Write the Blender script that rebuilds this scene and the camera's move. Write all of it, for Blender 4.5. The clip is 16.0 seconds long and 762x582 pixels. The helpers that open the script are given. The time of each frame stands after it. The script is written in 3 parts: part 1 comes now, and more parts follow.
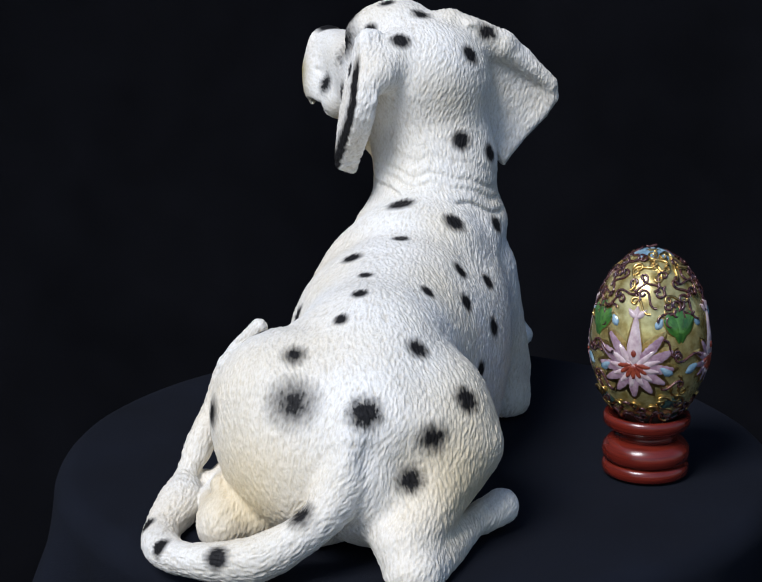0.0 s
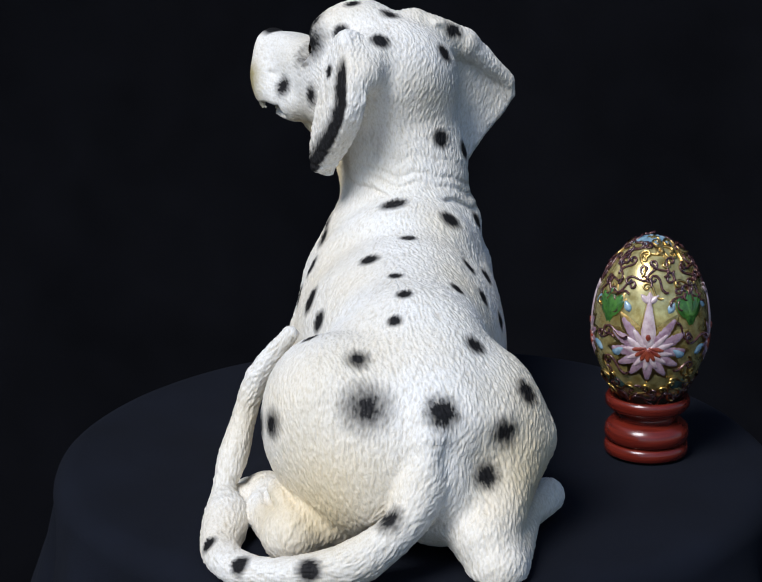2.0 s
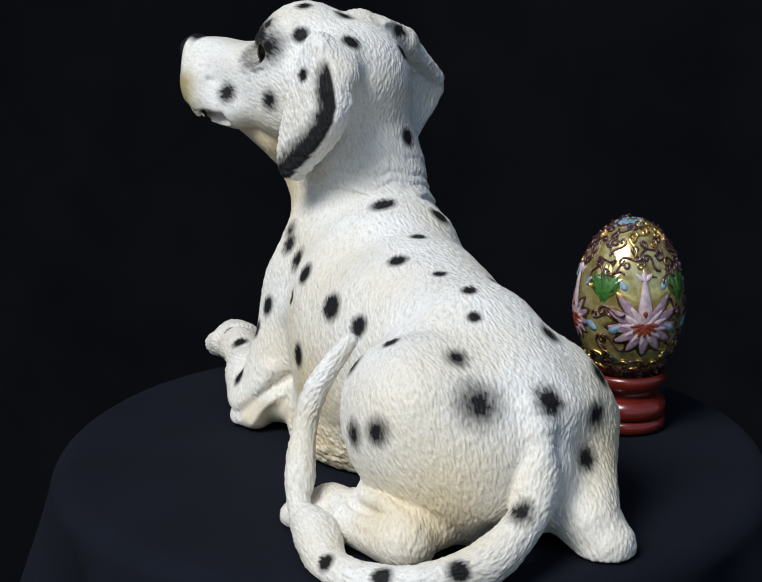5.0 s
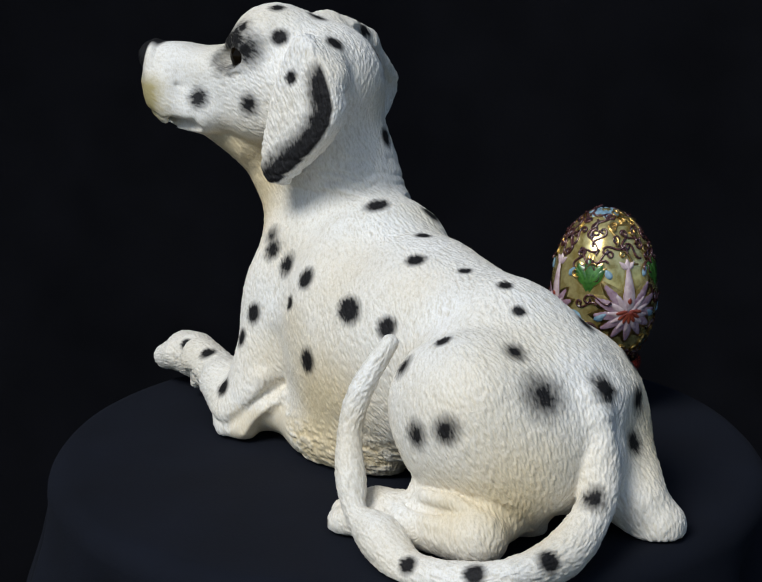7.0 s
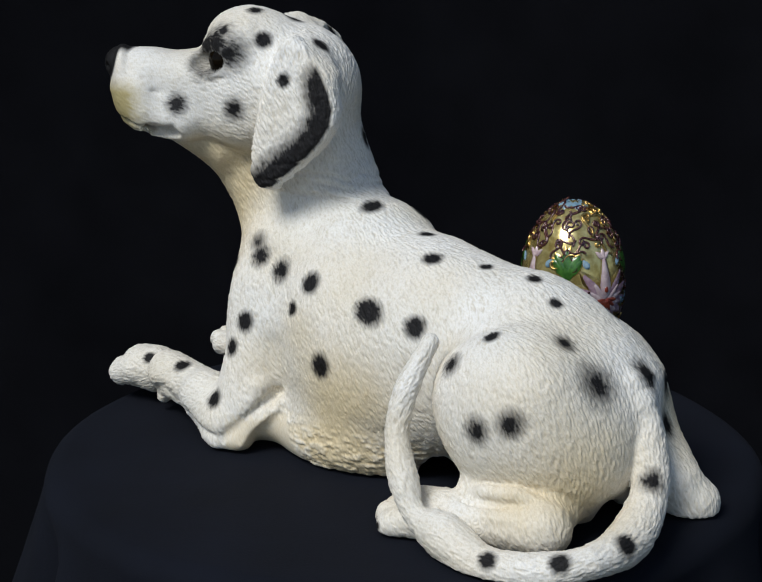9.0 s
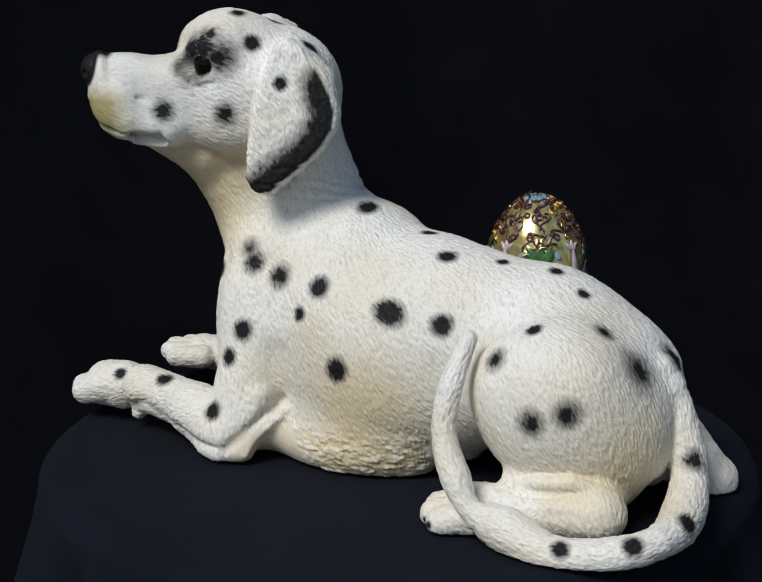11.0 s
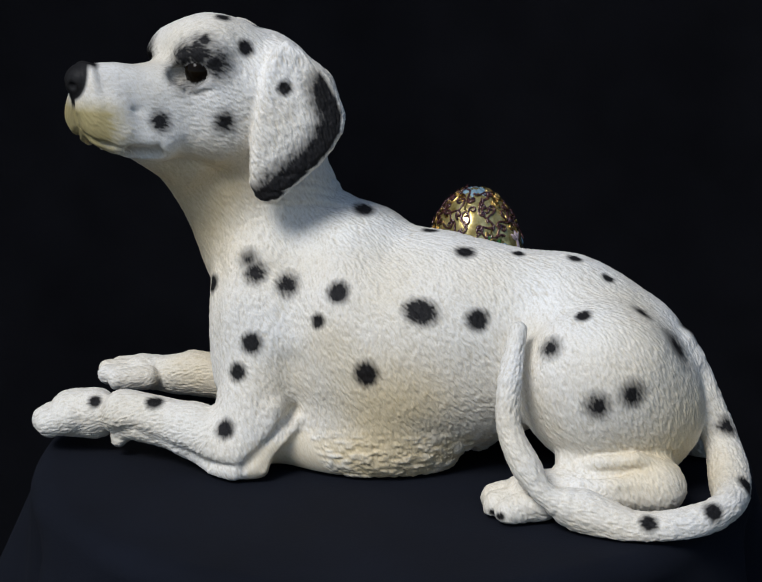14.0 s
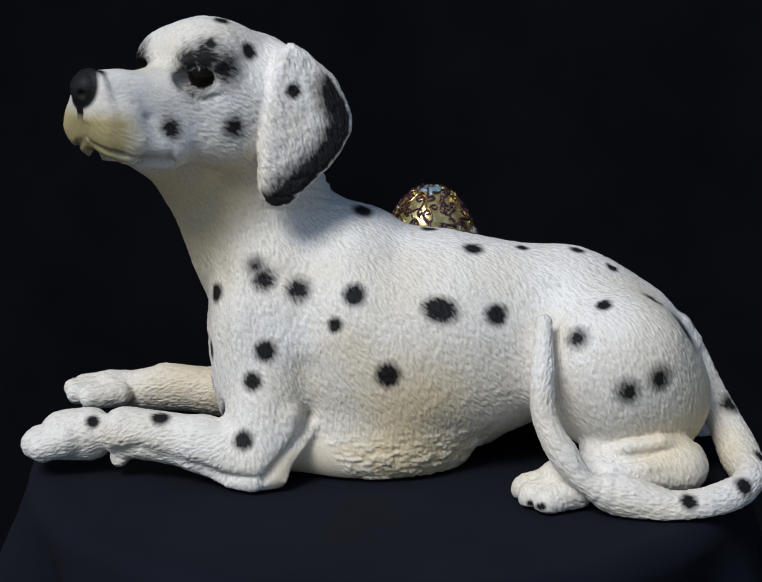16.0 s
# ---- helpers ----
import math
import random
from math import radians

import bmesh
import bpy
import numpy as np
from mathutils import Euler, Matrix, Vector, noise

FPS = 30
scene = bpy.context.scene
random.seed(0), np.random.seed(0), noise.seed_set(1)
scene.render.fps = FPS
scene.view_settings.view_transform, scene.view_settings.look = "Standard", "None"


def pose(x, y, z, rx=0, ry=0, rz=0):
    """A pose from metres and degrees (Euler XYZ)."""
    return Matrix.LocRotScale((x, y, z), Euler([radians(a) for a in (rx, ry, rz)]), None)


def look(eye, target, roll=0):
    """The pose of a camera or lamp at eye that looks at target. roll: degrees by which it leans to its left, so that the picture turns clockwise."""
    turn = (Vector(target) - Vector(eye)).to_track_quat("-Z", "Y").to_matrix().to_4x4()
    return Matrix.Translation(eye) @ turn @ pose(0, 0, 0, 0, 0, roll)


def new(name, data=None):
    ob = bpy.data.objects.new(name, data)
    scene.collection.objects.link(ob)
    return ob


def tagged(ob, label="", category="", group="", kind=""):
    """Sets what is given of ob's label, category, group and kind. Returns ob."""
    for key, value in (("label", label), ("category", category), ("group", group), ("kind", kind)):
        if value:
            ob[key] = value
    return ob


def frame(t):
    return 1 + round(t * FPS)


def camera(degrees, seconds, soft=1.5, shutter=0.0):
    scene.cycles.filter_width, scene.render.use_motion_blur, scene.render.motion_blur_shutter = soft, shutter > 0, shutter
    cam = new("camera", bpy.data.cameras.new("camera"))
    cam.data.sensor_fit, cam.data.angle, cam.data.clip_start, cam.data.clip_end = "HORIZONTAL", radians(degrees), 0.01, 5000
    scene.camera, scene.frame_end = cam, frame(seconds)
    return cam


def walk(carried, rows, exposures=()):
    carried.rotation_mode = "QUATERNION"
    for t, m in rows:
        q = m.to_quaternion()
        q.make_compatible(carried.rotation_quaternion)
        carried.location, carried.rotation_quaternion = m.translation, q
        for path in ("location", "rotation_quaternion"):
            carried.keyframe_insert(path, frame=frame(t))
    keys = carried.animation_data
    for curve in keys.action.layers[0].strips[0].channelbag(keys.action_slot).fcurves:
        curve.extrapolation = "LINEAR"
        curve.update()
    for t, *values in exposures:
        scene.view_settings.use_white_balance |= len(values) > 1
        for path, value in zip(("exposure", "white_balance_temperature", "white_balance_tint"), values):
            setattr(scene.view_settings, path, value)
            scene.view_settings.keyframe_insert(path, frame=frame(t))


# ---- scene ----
# the camera stands still before a slowly turning table
EYE = Vector((0.0, -0.75, 0.2771))
cam = camera(26.65, 16.0, soft=1.3)
VIEW = look(EYE, EYE + Vector((-0.00943, 0.96701, -0.25456)), -0.39)
walk(cam, [(0.0, VIEW), (16.0, VIEW)], exposures=[(0.0, 0.04, 5880, 12), (3.5, 0.01, 5980, 10), (7.0, -0.18, 6130, 8), (11.5, -0.27, 6230, 9), (16.0, -0.31, 6000, 11)])

# ---- light: an open soft sky with a veiled sun behind the camera, to its left ----
SUN = Vector((-0.40, -0.50, 0.77)).normalized()
world = bpy.data.worlds.new("sky")
scene.world = world
world.use_nodes = True
sky = world.node_tree.nodes.new("ShaderNodeTexSky")
sky.sky_type, sky.sun_disc = "NISHITA", False
sky.sun_elevation, sky.sun_rotation = math.asin(SUN.z), math.atan2(SUN.x, SUN.y)
world.node_tree.links.new(sky.outputs["Color"], world.node_tree.nodes["Background"].inputs["Color"])
world.node_tree.nodes["Background"].inputs["Strength"].default_value = 0.10
sun = new("sun", bpy.data.lights.new("sun", "SUN"))
sun.data.energy, sun.data.angle, sun.data.color = 3.0, radians(24), (1.0, 0.97, 0.92)
sun.matrix_world = look(SUN * 5, (0, 0, 0))


# ---- materials ----
def material(name, rough=0.6, metal=0.0, colour=(0.5, 0.5, 0.5)):
    m = bpy.data.materials.new(name)
    m.use_nodes = True
    b = m.node_tree.nodes["Principled BSDF"]
    b.inputs["Base Color"].default_value = (*colour, 1)
    b.inputs["Roughness"].default_value, b.inputs["Metallic"].default_value = rough, metal
    return m, m.node_tree, b


def node(tree, kind, **sets):
    n = tree.nodes.new(kind)
    for key, value in sets.items():
        n.inputs[key.replace("_", " ")].default_value = value
    return n


def noise_of(tree, scale, detail=4.0, rough=0.6):
    co = tree.nodes.new("ShaderNodeTexCoord")
    n = node(tree, "ShaderNodeTexNoise", Scale=scale, Detail=detail, Roughness=rough)
    tree.links.new(co.outputs["Object"], n.inputs["Vector"])
    return n.outputs["Fac"]


def ramp(tree, fac, stops):
    r = tree.nodes.new("ShaderNodeValToRGB")
    while len(r.color_ramp.elements) < len(stops):
        r.color_ramp.elements.new(0.5)
    for e, (at, c) in zip(r.color_ramp.elements, stops):
        e.position, e.color = at, (*c, 1)
    tree.links.new(fac, r.inputs["Fac"])
    return r.outputs["Color"]


def mix(tree, fac, a, b, way="MIX"):
    n = tree.nodes.new("ShaderNodeMix")
    n.data_type, n.blend_type = "RGBA", way
    for socket, value in ((n.inputs[0], fac), (n.inputs[6], a), (n.inputs[7], b)):
        if isinstance(value, bpy.types.NodeSocket):
            tree.links.new(value, socket)
        elif isinstance(value, (int, float)):
            socket.default_value = value
        else:
            socket.default_value = (*value, 1)
    return n.outputs[2]


def bump(tree, b, height, strength, distance):
    n = node(tree, "ShaderNodeBump", Strength=strength, Distance=distance)
    tree.links.new(height, n.inputs["Height"])
    tree.links.new(n.outputs["Normal"], b.inputs["Normal"])


def attribute(tree, name):
    n = tree.nodes.new("ShaderNodeAttribute")
    n.attribute_name = name
    return n.outputs["Fac"]


def black_cloth(name, tone, weave, sheen):
    m, tree, b = material(name, 0.92)
    tree.links.new(ramp(tree, noise_of(tree, 14), [(0.3, [c * 0.75 for c in tone]), (0.7, [c * 1.25 for c in tone])]), b.inputs["Base Color"])
    b.inputs["Specular IOR Level"].default_value = sheen
    bump(tree, b, noise_of(tree, weave, 3), 0.35, 0.0006)
    return m


CLOTH = black_cloth("dark_navy_cloth", (0.0040, 0.0053, 0.0100), 900, 0.18)
VELVET = black_cloth("black_backdrop_cloth", (0.0040, 0.0041, 0.0054), 300, 0.05)
FLOOR = black_cloth("dark_floor", (0.02, 0.02, 0.022), 60, 0.2)


def resin_paint():
    m, tree, b = material("painted_resin", 0.55)
    # fine combed strokes that run down and back over the body
    co = tree.nodes.new("ShaderNodeTexCoord")
    turn = tree.nodes.new("ShaderNodeVectorRotate")
    turn.rotation_type = "Y_AXIS"
    turn.inputs["Angle"].default_value = radians(27)
    tree.links.new(co.outputs["Object"], turn.inputs["Vector"])
    mp = node(tree, "ShaderNodeMapping", Scale=(1.0, 1.0, 0.30))
    tree.links.new(turn.outputs["Vector"], mp.inputs["Vector"])
    strokes = node(tree, "ShaderNodeTexNoise", Scale=1500.0, Detail=2.0, Roughness=0.5, Distortion=0.3)
    tree.links.new(mp.outputs["Vector"], strokes.inputs["Vector"])
    stroke = strokes.outputs["Fac"]
    white = ramp(tree, noise_of(tree, 22, 5), [(0.3, (0.75, 0.73, 0.67)), (0.62, (0.84, 0.825, 0.785))])
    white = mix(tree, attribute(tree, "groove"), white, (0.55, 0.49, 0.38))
    white = mix(tree, attribute(tree, "cream"), white, (0.66, 0.53, 0.30))
    wash = ramp(tree, stroke, [(0.36, (0.90, 0.88, 0.83)), (0.54, (1.0, 1.0, 1.0))])
    white = mix(tree, 1.0, white, wash, "MULTIPLY")
    white = mix(tree, attribute(tree, "ochre"), white, (0.38, 0.31, 0.12))
    dark = ramp(tree, stroke, [(0.35, (0.002, 0.002, 0.003)), (0.72, (0.007, 0.007, 0.009))])
    painted = mix(tree, attribute(tree, "spot"), white, dark)
    painted = mix(tree, attribute(tree, "eye"), painted, (0.006, 0.004, 0.002))
    tree.links.new(painted, b.inputs["Base Color"])
    rough = mix(tree, attribute(tree, "gloss"), (0.55, 0.55, 0.55), (0.08, 0.08, 0.08))
    tree.links.new(rough, b.inputs["Roughness"])
    tree.links.new(mix(tree, attribute(tree, "spot"), (0.35, 0.35, 0.35), (0.09, 0.09, 0.09)), b.inputs["Specular IOR Level"])
    n = node(tree, "ShaderNodeBump", Distance=0.0006)
    tree.links.new(stroke, n.inputs["Height"])
    calm = tree.nodes.new("ShaderNodeMapRange")
    calm.inputs["To Min"].default_value, calm.inputs["To Max"].default_value = 0.25, 0.0
    tree.links.new(attribute(tree, "gloss"), calm.inputs["Value"])
    tree.links.new(calm.outputs["Result"], n.inputs["Strength"])
    tree.links.new(n.outputs["Normal"], b.inputs["Normal"])
    return m


RESIN = resin_paint()


def enamel(name, low, high, scale=260, rough=0.22, metal=0.0):
    m, tree, b = material(name, rough, metal)
    tree.links.new(ramp(tree, noise_of(tree, scale, 4), [(0.35, low), (0.68, high)]), b.inputs["Base Color"])
    b.inputs["Coat Weight"].default_value, b.inputs["Coat Roughness"].default_value = 0.6, 0.12
    bump(tree, b, noise_of(tree, 420, 3), 0.12, 0.0004)
    return m


GOLD_ENAMEL = enamel("golden_enamel", (0.38, 0.28, 0.07), (0.80, 0.69, 0.30), 210, 0.2, 0.65)
BLUE_ENAMEL = enamel("pale_blue_enamel", (0.10, 0.20, 0.28), (0.32, 0.45, 0.52))
PINK_ENAMEL = enamel("mauve_pink_enamel", (0.24, 0.13, 0.18), (0.45, 0.32, 0.36), 330, 0.3)
PALE_ENAMEL = enamel("pale_pink_enamel", (0.46, 0.32, 0.34), (0.68, 0.56, 0.54), 330, 0.3)
RED_ENAMEL = enamel("dark_red_enamel", (0.16, 0.02, 0.012), (0.34, 0.07, 0.03), 300, 0.3)
GREEN_ENAMEL = enamel("leaf_green_enamel", (0.018, 0.08, 0.010), (0.08, 0.22, 0.03), 300, 0.3)
DARK_ENAMEL = enamel("dark_teal_enamel", (0.012, 0.03, 0.03), (0.05, 0.09, 0.07), 300, 0.3)
WIRE = enamel("gilded_wire", (0.42, 0.24, 0.05), (0.75, 0.52, 0.18), 500, 0.28, 1.0)
DARK_WIRE = enamel("tarnished_wire", (0.020, 0.008, 0.022), (0.13, 0.045, 0.03), 500, 0.25, 0.3)


def lacquer():
    m, tree, b = material("red_lacquered_wood", 0.25)
    co = tree.nodes.new("ShaderNodeTexCoord")
    mp = node(tree, "ShaderNodeMapping", Scale=(60, 60, 900))
    tree.links.new(co.outputs["Object"], mp.inputs["Vector"])
    n = node(tree, "ShaderNodeTexNoise", Scale=1.0, Detail=4.0)
    tree.links.new(mp.outputs["Vector"], n.inputs["Vector"])
    tree.links.new(ramp(tree, n.outputs["Fac"], [(0.3, (0.085, 0.008, 0.005)), (0.7, (0.17, 0.020, 0.010))]), b.inputs["Base Color"])
    b.inputs["Coat Weight"].default_value, b.inputs["Coat Roughness"].default_value = 0.3, 0.08
    return m


LACQUER = lacquer()


# ---- mesh helpers ----
def mesh_of(name, verts, faces, mat, smooth=True):
    me = bpy.data.meshes.new(name)
    me.from_pydata([tuple(v) for v in verts], [], [tuple(f) for f in faces])
    me.materials.append(mat)
    if smooth:
        me.polygons.foreach_set("use_smooth", [True] * len(me.polygons))
    me.update()
    return me


def dense_mesh(name, verts, quads, mat):
    """A large mesh of quads, filled from arrays."""
    me = bpy.data.meshes.new(name)
    me.vertices.add(len(verts))
    me.vertices.foreach_set("co", np.asarray(verts, np.float32).ravel())
    me.loops.add(quads.size)
    me.loops.foreach_set("vertex_index", np.asarray(quads, np.int32).ravel())
    me.polygons.add(len(quads))
    me.polygons.foreach_set("loop_start", np.arange(0, quads.size, 4, dtype=np.int32))
    me.polygons.foreach_set("use_smooth", np.ones(len(quads), bool))
    me.materials.append(mat)
    me.update(calc_edges=True)
    me.validate()
    return me


def part(name, me, parent, label="", at=None):
    ob = new(name, me)
    ob.parent = parent
    if at is not None:
        ob.matrix_basis = at
    return tagged(ob, label) if label else ob


def lathe(profile, steps=64):
    verts, faces = [], []
    n = len(profile)
    for i in range(steps):
        w = 2 * math.pi * i / steps
        verts += [(r * math.cos(w), r * math.sin(w), z) for r, z in profile]
    for i in range(steps):
        j = (i + 1) % steps
        faces += [(i * n + k, j * n + k, j * n + k + 1, i * n + k + 1) for k in range(n - 1)]
    return verts, faces


# ---- setting: floor and black backdrop ----
def sheet(name, mat, nx, nz, place):
    verts = [place(i / nx, k / nz) for k in range(nz + 1) for i in range(nx + 1)]
    faces = [(k * (nx + 1) + i, k * (nx + 1) + i + 1, (k + 1) * (nx + 1) + i + 1, (k + 1) * (nx + 1) + i) for k in range(nz) for i in range(nx)]
    return new(name, mesh_of(name, verts, faces, mat))


floor = tagged(sheet("floor", FLOOR, 8, 8, lambda u, v: (-60 + 120 * u, -60 + 120 * v, -0.75)), "plain dark floor under the draped table", "floor", kind="structure")


def backdrop_place(u, v):
    x = -1.6 + 3.2 * u
    fold = 0.012 * math.sin(x * 9.0 + 0.8) + 0.006 * math.sin(x * 23 + 2.0 * v) + 0.01 * noise.noise((x * 3, v * 2, 0.3))
    return (x, 0.62 + fold + 0.35 * max(0, abs(x) - 0.9) * -1.6, -0.75 + 2.2 * v)


backdrop = tagged(sheet("backdrop", VELVET, 120, 24, backdrop_place), "matt black cloth hanging behind the table", "backdrop", kind="structure")
thick = backdrop.modifiers.new("thickness", "SOLIDIFY")
thick.thickness = 0.004


# ---- the draped round table ----
TABLE_R = 0.1735
# the cloth lies a little off the turning axis
OFF_X, OFF_Y = -0.0045, 0.0095


def cloth():
    """A round top with a soft edge and a skirt that falls in shallow folds to the floor."""
    rings = [(r, 0.0) for r in np.linspace(0.0, TABLE_R - 0.008, 22)]
    rings += [(TABLE_R - 0.008 + 0.012 * math.sin(w), -0.012 + 0.012 * math.cos(w)) for w in np.linspace(0.2, math.pi / 2, 7)]
    rings += [(TABLE_R + 0.004 + 0.15 * (s ** 1.25), -0.012 - 0.735 * s) for s in np.linspace(0.02, 1.0, 26)]
    n, verts, faces = 180, [], []
    for r, z in rings:
        drop = min(1.0, max(0.0, -z - 0.012) / 0.09)
        for i in range(n):
            w = 2 * math.pi * i / n
            fold = drop * (0.026 * math.sin(10 * w + 0.6 * math.sin(3 * w)) + 0.008 * math.sin(23 * w + 1.0))
            lift = 0.0009 * noise.noise((r * math.cos(w) * 22, r * math.sin(w) * 22, 1.7)) * (1 if r > 0.03 else 0) if z > -0.001 else 0.0
            rr = r + fold + (0.0015 * noise.noise((math.cos(w) * 3, math.sin(w) * 3, 5.0)) if r > 0.15 else 0)
            verts.append((rr * math.cos(w) + OFF_X, rr * math.sin(w) + OFF_Y, z + lift - 0.0012))
    for k in range(len(rings) - 1):
        faces += [(k * n + i, (k + 1) * n + i, (k + 1) * n + (i + 1) % n, k * n + (i + 1) % n) for i in range(n)]
    return mesh_of("tablecloth", verts, faces, CLOTH)


tablecloth = tagged(new("tablecloth", cloth()), "dark navy cloth draped over a small round turning table", "tablecloth")
turntable = tagged(new("turntable", mesh_of("turntable", *lathe([(0.0, -0.75), (0.12, -0.75), (0.12, -0.74), (0.03, -0.72), (0.03, -0.05), (0.14, -0.03), (0.158, -0.026), (0.158, -0.008), (0.150, -0.006), (0.0, -0.006)], 48), FLOOR)), "round turning stand hidden beneath the dark cloth", "turntable")


# ---- the figurine's form: a field of soft unions, in millimetres ----
def smin(a, b, k):
    h = np.clip(0.5 + 0.5 * (b - a) / k, 0, 1)
    return b + (a - b) * h - k * h * (1 - h)


def smax(a, b, k):
    return -smin(-a, -b, k)


def limb(P, a, b, ra, rb):
    a, b = np.array(a, float), np.array(b, float)
    ba = b - a
    s = np.clip((P - a) @ ba / (ba @ ba), 0, 1)
    return np.linalg.norm(P - a - s[:, None] * ba, axis=1) - (ra + (rb - ra) * s)


def egg_form(P, c, r, turn=None):
    q = P - np.array(c, float)
    if turn is not None:
        q = q @ turn
    r = np.array(r, float)
    k0 = np.linalg.norm(q / r, axis=1)
    k1 = np.linalg.norm(q / (r * r), axis=1) + 1e-6
    return k0 * (k0 - 1) / k1


def glide(stations, n=240):
    """Stations (s, values...) drawn through by a smooth curve, as a dense table."""
    st = np.array(stations, float)
    s = np.linspace(st[0, 0], st[-1, 0], n)
    slope = np.gradient(st[:, 1:], st[:, 0], axis=0)
    i = np.clip(np.searchsorted(st[:, 0], s) - 1, 0, len(st) - 2)
    w = (st[i + 1, 0] - st[i, 0])
    u = ((s - st[i, 0]) / w)[:, None]
    w = w[:, None]
    out = ((2 * u**3 - 3 * u**2 + 1) * st[i, 1:] + (u**3 - 2 * u**2 + u) * w * slope[i]
           + (3 * u**2 - 2 * u**3) * st[i + 1, 1:] + (u**3 - u**2) * w * slope[i + 1])
    return s, out


def loft(s, u, v, stations, power=2.0):
    """A body along s whose section is (centre u, centre v, half width, half height)."""
    ts, tv = glide(stations)
    cu, cv, ru, rv = (np.interp(s, ts, tv[:, n]) for n in range(4))
    ru, rv = np.maximum(ru, 2.0), np.maximum(rv, 2.0)
    d = ((np.abs((u - cu) / ru) ** power + np.abs((v - cv) / rv) ** power) ** (1 / power) - 1) * np.minimum(ru, rv)
    return smax(d, np.maximum(ts[0] - s, s - ts[-1]), 3.0)


def plate(P, corners, thick, bow, out):
    """A thin rounded leaf over a flat outline, bowed out along its normal."""
    c = np.array(corners, float)
    close = ((P > c.min(axis=0) - 22) & (P < c.max(axis=0) + 22)).all(axis=1)
    d = np.full(len(P), 40.0)
    if close.any():
        d[close] = leaf_form(P[close], corners, thick, bow, out)
    return d


def leaf_form(P, corners, thick, bow, out):
    c = np.array(corners, float)
    c = np.concatenate([0.75 * c + 0.25 * np.roll(c, 1, 0), 0.75 * c + 0.25 * np.roll(c, -1, 0)]).reshape(2, -1, 3).transpose(1, 0, 2).reshape(-1, 3)
    o = c.mean(axis=0)
    e, f, n = np.linalg.svd(c - o)[2]
    n = n * np.sign(n @ np.array(out, float))
    q = P - o
    x, y, z = q @ e, q @ f, q @ n
    poly = np.stack([(c - o) @ e, (c - o) @ f], 1)
    d = np.full(len(P), 1e9)
    sign = np.ones(len(P))
    for i in range(len(poly)):
        a, b = poly[i], poly[i - 1]
        ex, ey = b - a
        wx, wy = x - a[0], y - a[1]
        s = np.clip((wx * ex + wy * ey) / (ex * ex + ey * ey), 0, 1)
        d = np.minimum(d, (wx - ex * s) ** 2 + (wy - ey * s) ** 2)
        c1, c2, c3 = y >= a[1], y < b[1], ex * wy > ey * wx
        flip = (c1 & c2 & c3) | (~c1 & ~c2 & ~c3)
        sign = np.where(flip, -sign, sign)
    d = sign * np.sqrt(d)
    z = z - bow * (1 - (x * x + y * y) / 900.0)
    return np.sqrt(np.maximum(d + 3, 0) ** 2 + np.maximum(np.abs(z) - thick * 0.3, 0) ** 2) - 3 - thick * 0.2 + np.minimum(np.maximum(d + 3, np.abs(z) - thick * 0.3), 0)


YAW = radians(44)
HEAD_O = np.array([-72.0, 6.0, 176.0])
HEAD_A = np.array([-math.cos(YAW), -math.sin(YAW), 0.0])
HEAD_B = np.array([math.sin(YAW), -math.cos(YAW), 0.0])


EYE_BALL = (34.4, 15.6, 15.2)


def head_point(a, b, u):
    return HEAD_O + a * HEAD_A + b * HEAD_B + np.array([0, 0, u])


TAIL = [(129.4, -1, 57.4, 16.9), (139.0, -2, 47.9, 12.1), (144.6, -6.6, 39.0, 11.6), (155.3, -16.0, 26.7, 8.0), (160.9, -39.5, 13.4, 9.5), (159.4, -66.6, 11.6, 6.9), (141.7, -81.7, 7.4, 8.0),
        (120.6, -87.6, 6.7, 8.2), (99.0, -84.4, 12.0, 9.8), (84.0, -85.6, 17.9, 4.9), (74.2, -81.2, 29.1, 6.6), (65.4, -75.4, 45.0, 5.4), (64.6, -68.8, 63.9, 5.3), (66.4, -54.1, 83.1, 3.8)]
EAR_L = [np.array(p, float) for p in ((-50.4, -18.2, 205.6), (-55.7, -26.1, 186.2), (-59.7, -30.0, 164.3), (-61.8, -32.5, 142.9), (-58.3, -31.6, 133.7), (-51.4, -30.4, 132.0), (-45.1, -27.8, 138.0), (-28.4, -21.3, 152.4), (-19.8, -18.0, 167.6), (-25.5, -15.7, 182.1), (-38.8, -13.4, 196.6))]
EAR_R = [np.array(p, float) for p in ((-92.2, 29.4, 203.9), (-73.0, 27.3, 205.0), (-84.0, 56.4, 194.9), (-99.9, 71.9, 170.4), (-102.8, 72.0, 162.0), (-91.1, 49.9, 136.9), (-86.0, 45.5, 129.7), (-88.0, 34.4, 159.8))]


def tail_path():
    pts = np.array(TAIL, float)
    s, out = glide(np.c_[np.arange(len(pts)), pts], 40)
    return out


def tail_form(P):
    path = tail_path()
    d = np.full(len(P), 60.0)
    near = (P[:, 0] > 40) & (P[:, 1] < 30) & (P[:, 2] < 105)
    Q, e = P[near], d[near]
    for a, b in zip(path[:-1], path[1:]):
        e = np.minimum(e, limb(Q, a[:3], b[:3], a[3], b[3]))
    d[near] = e
    return d


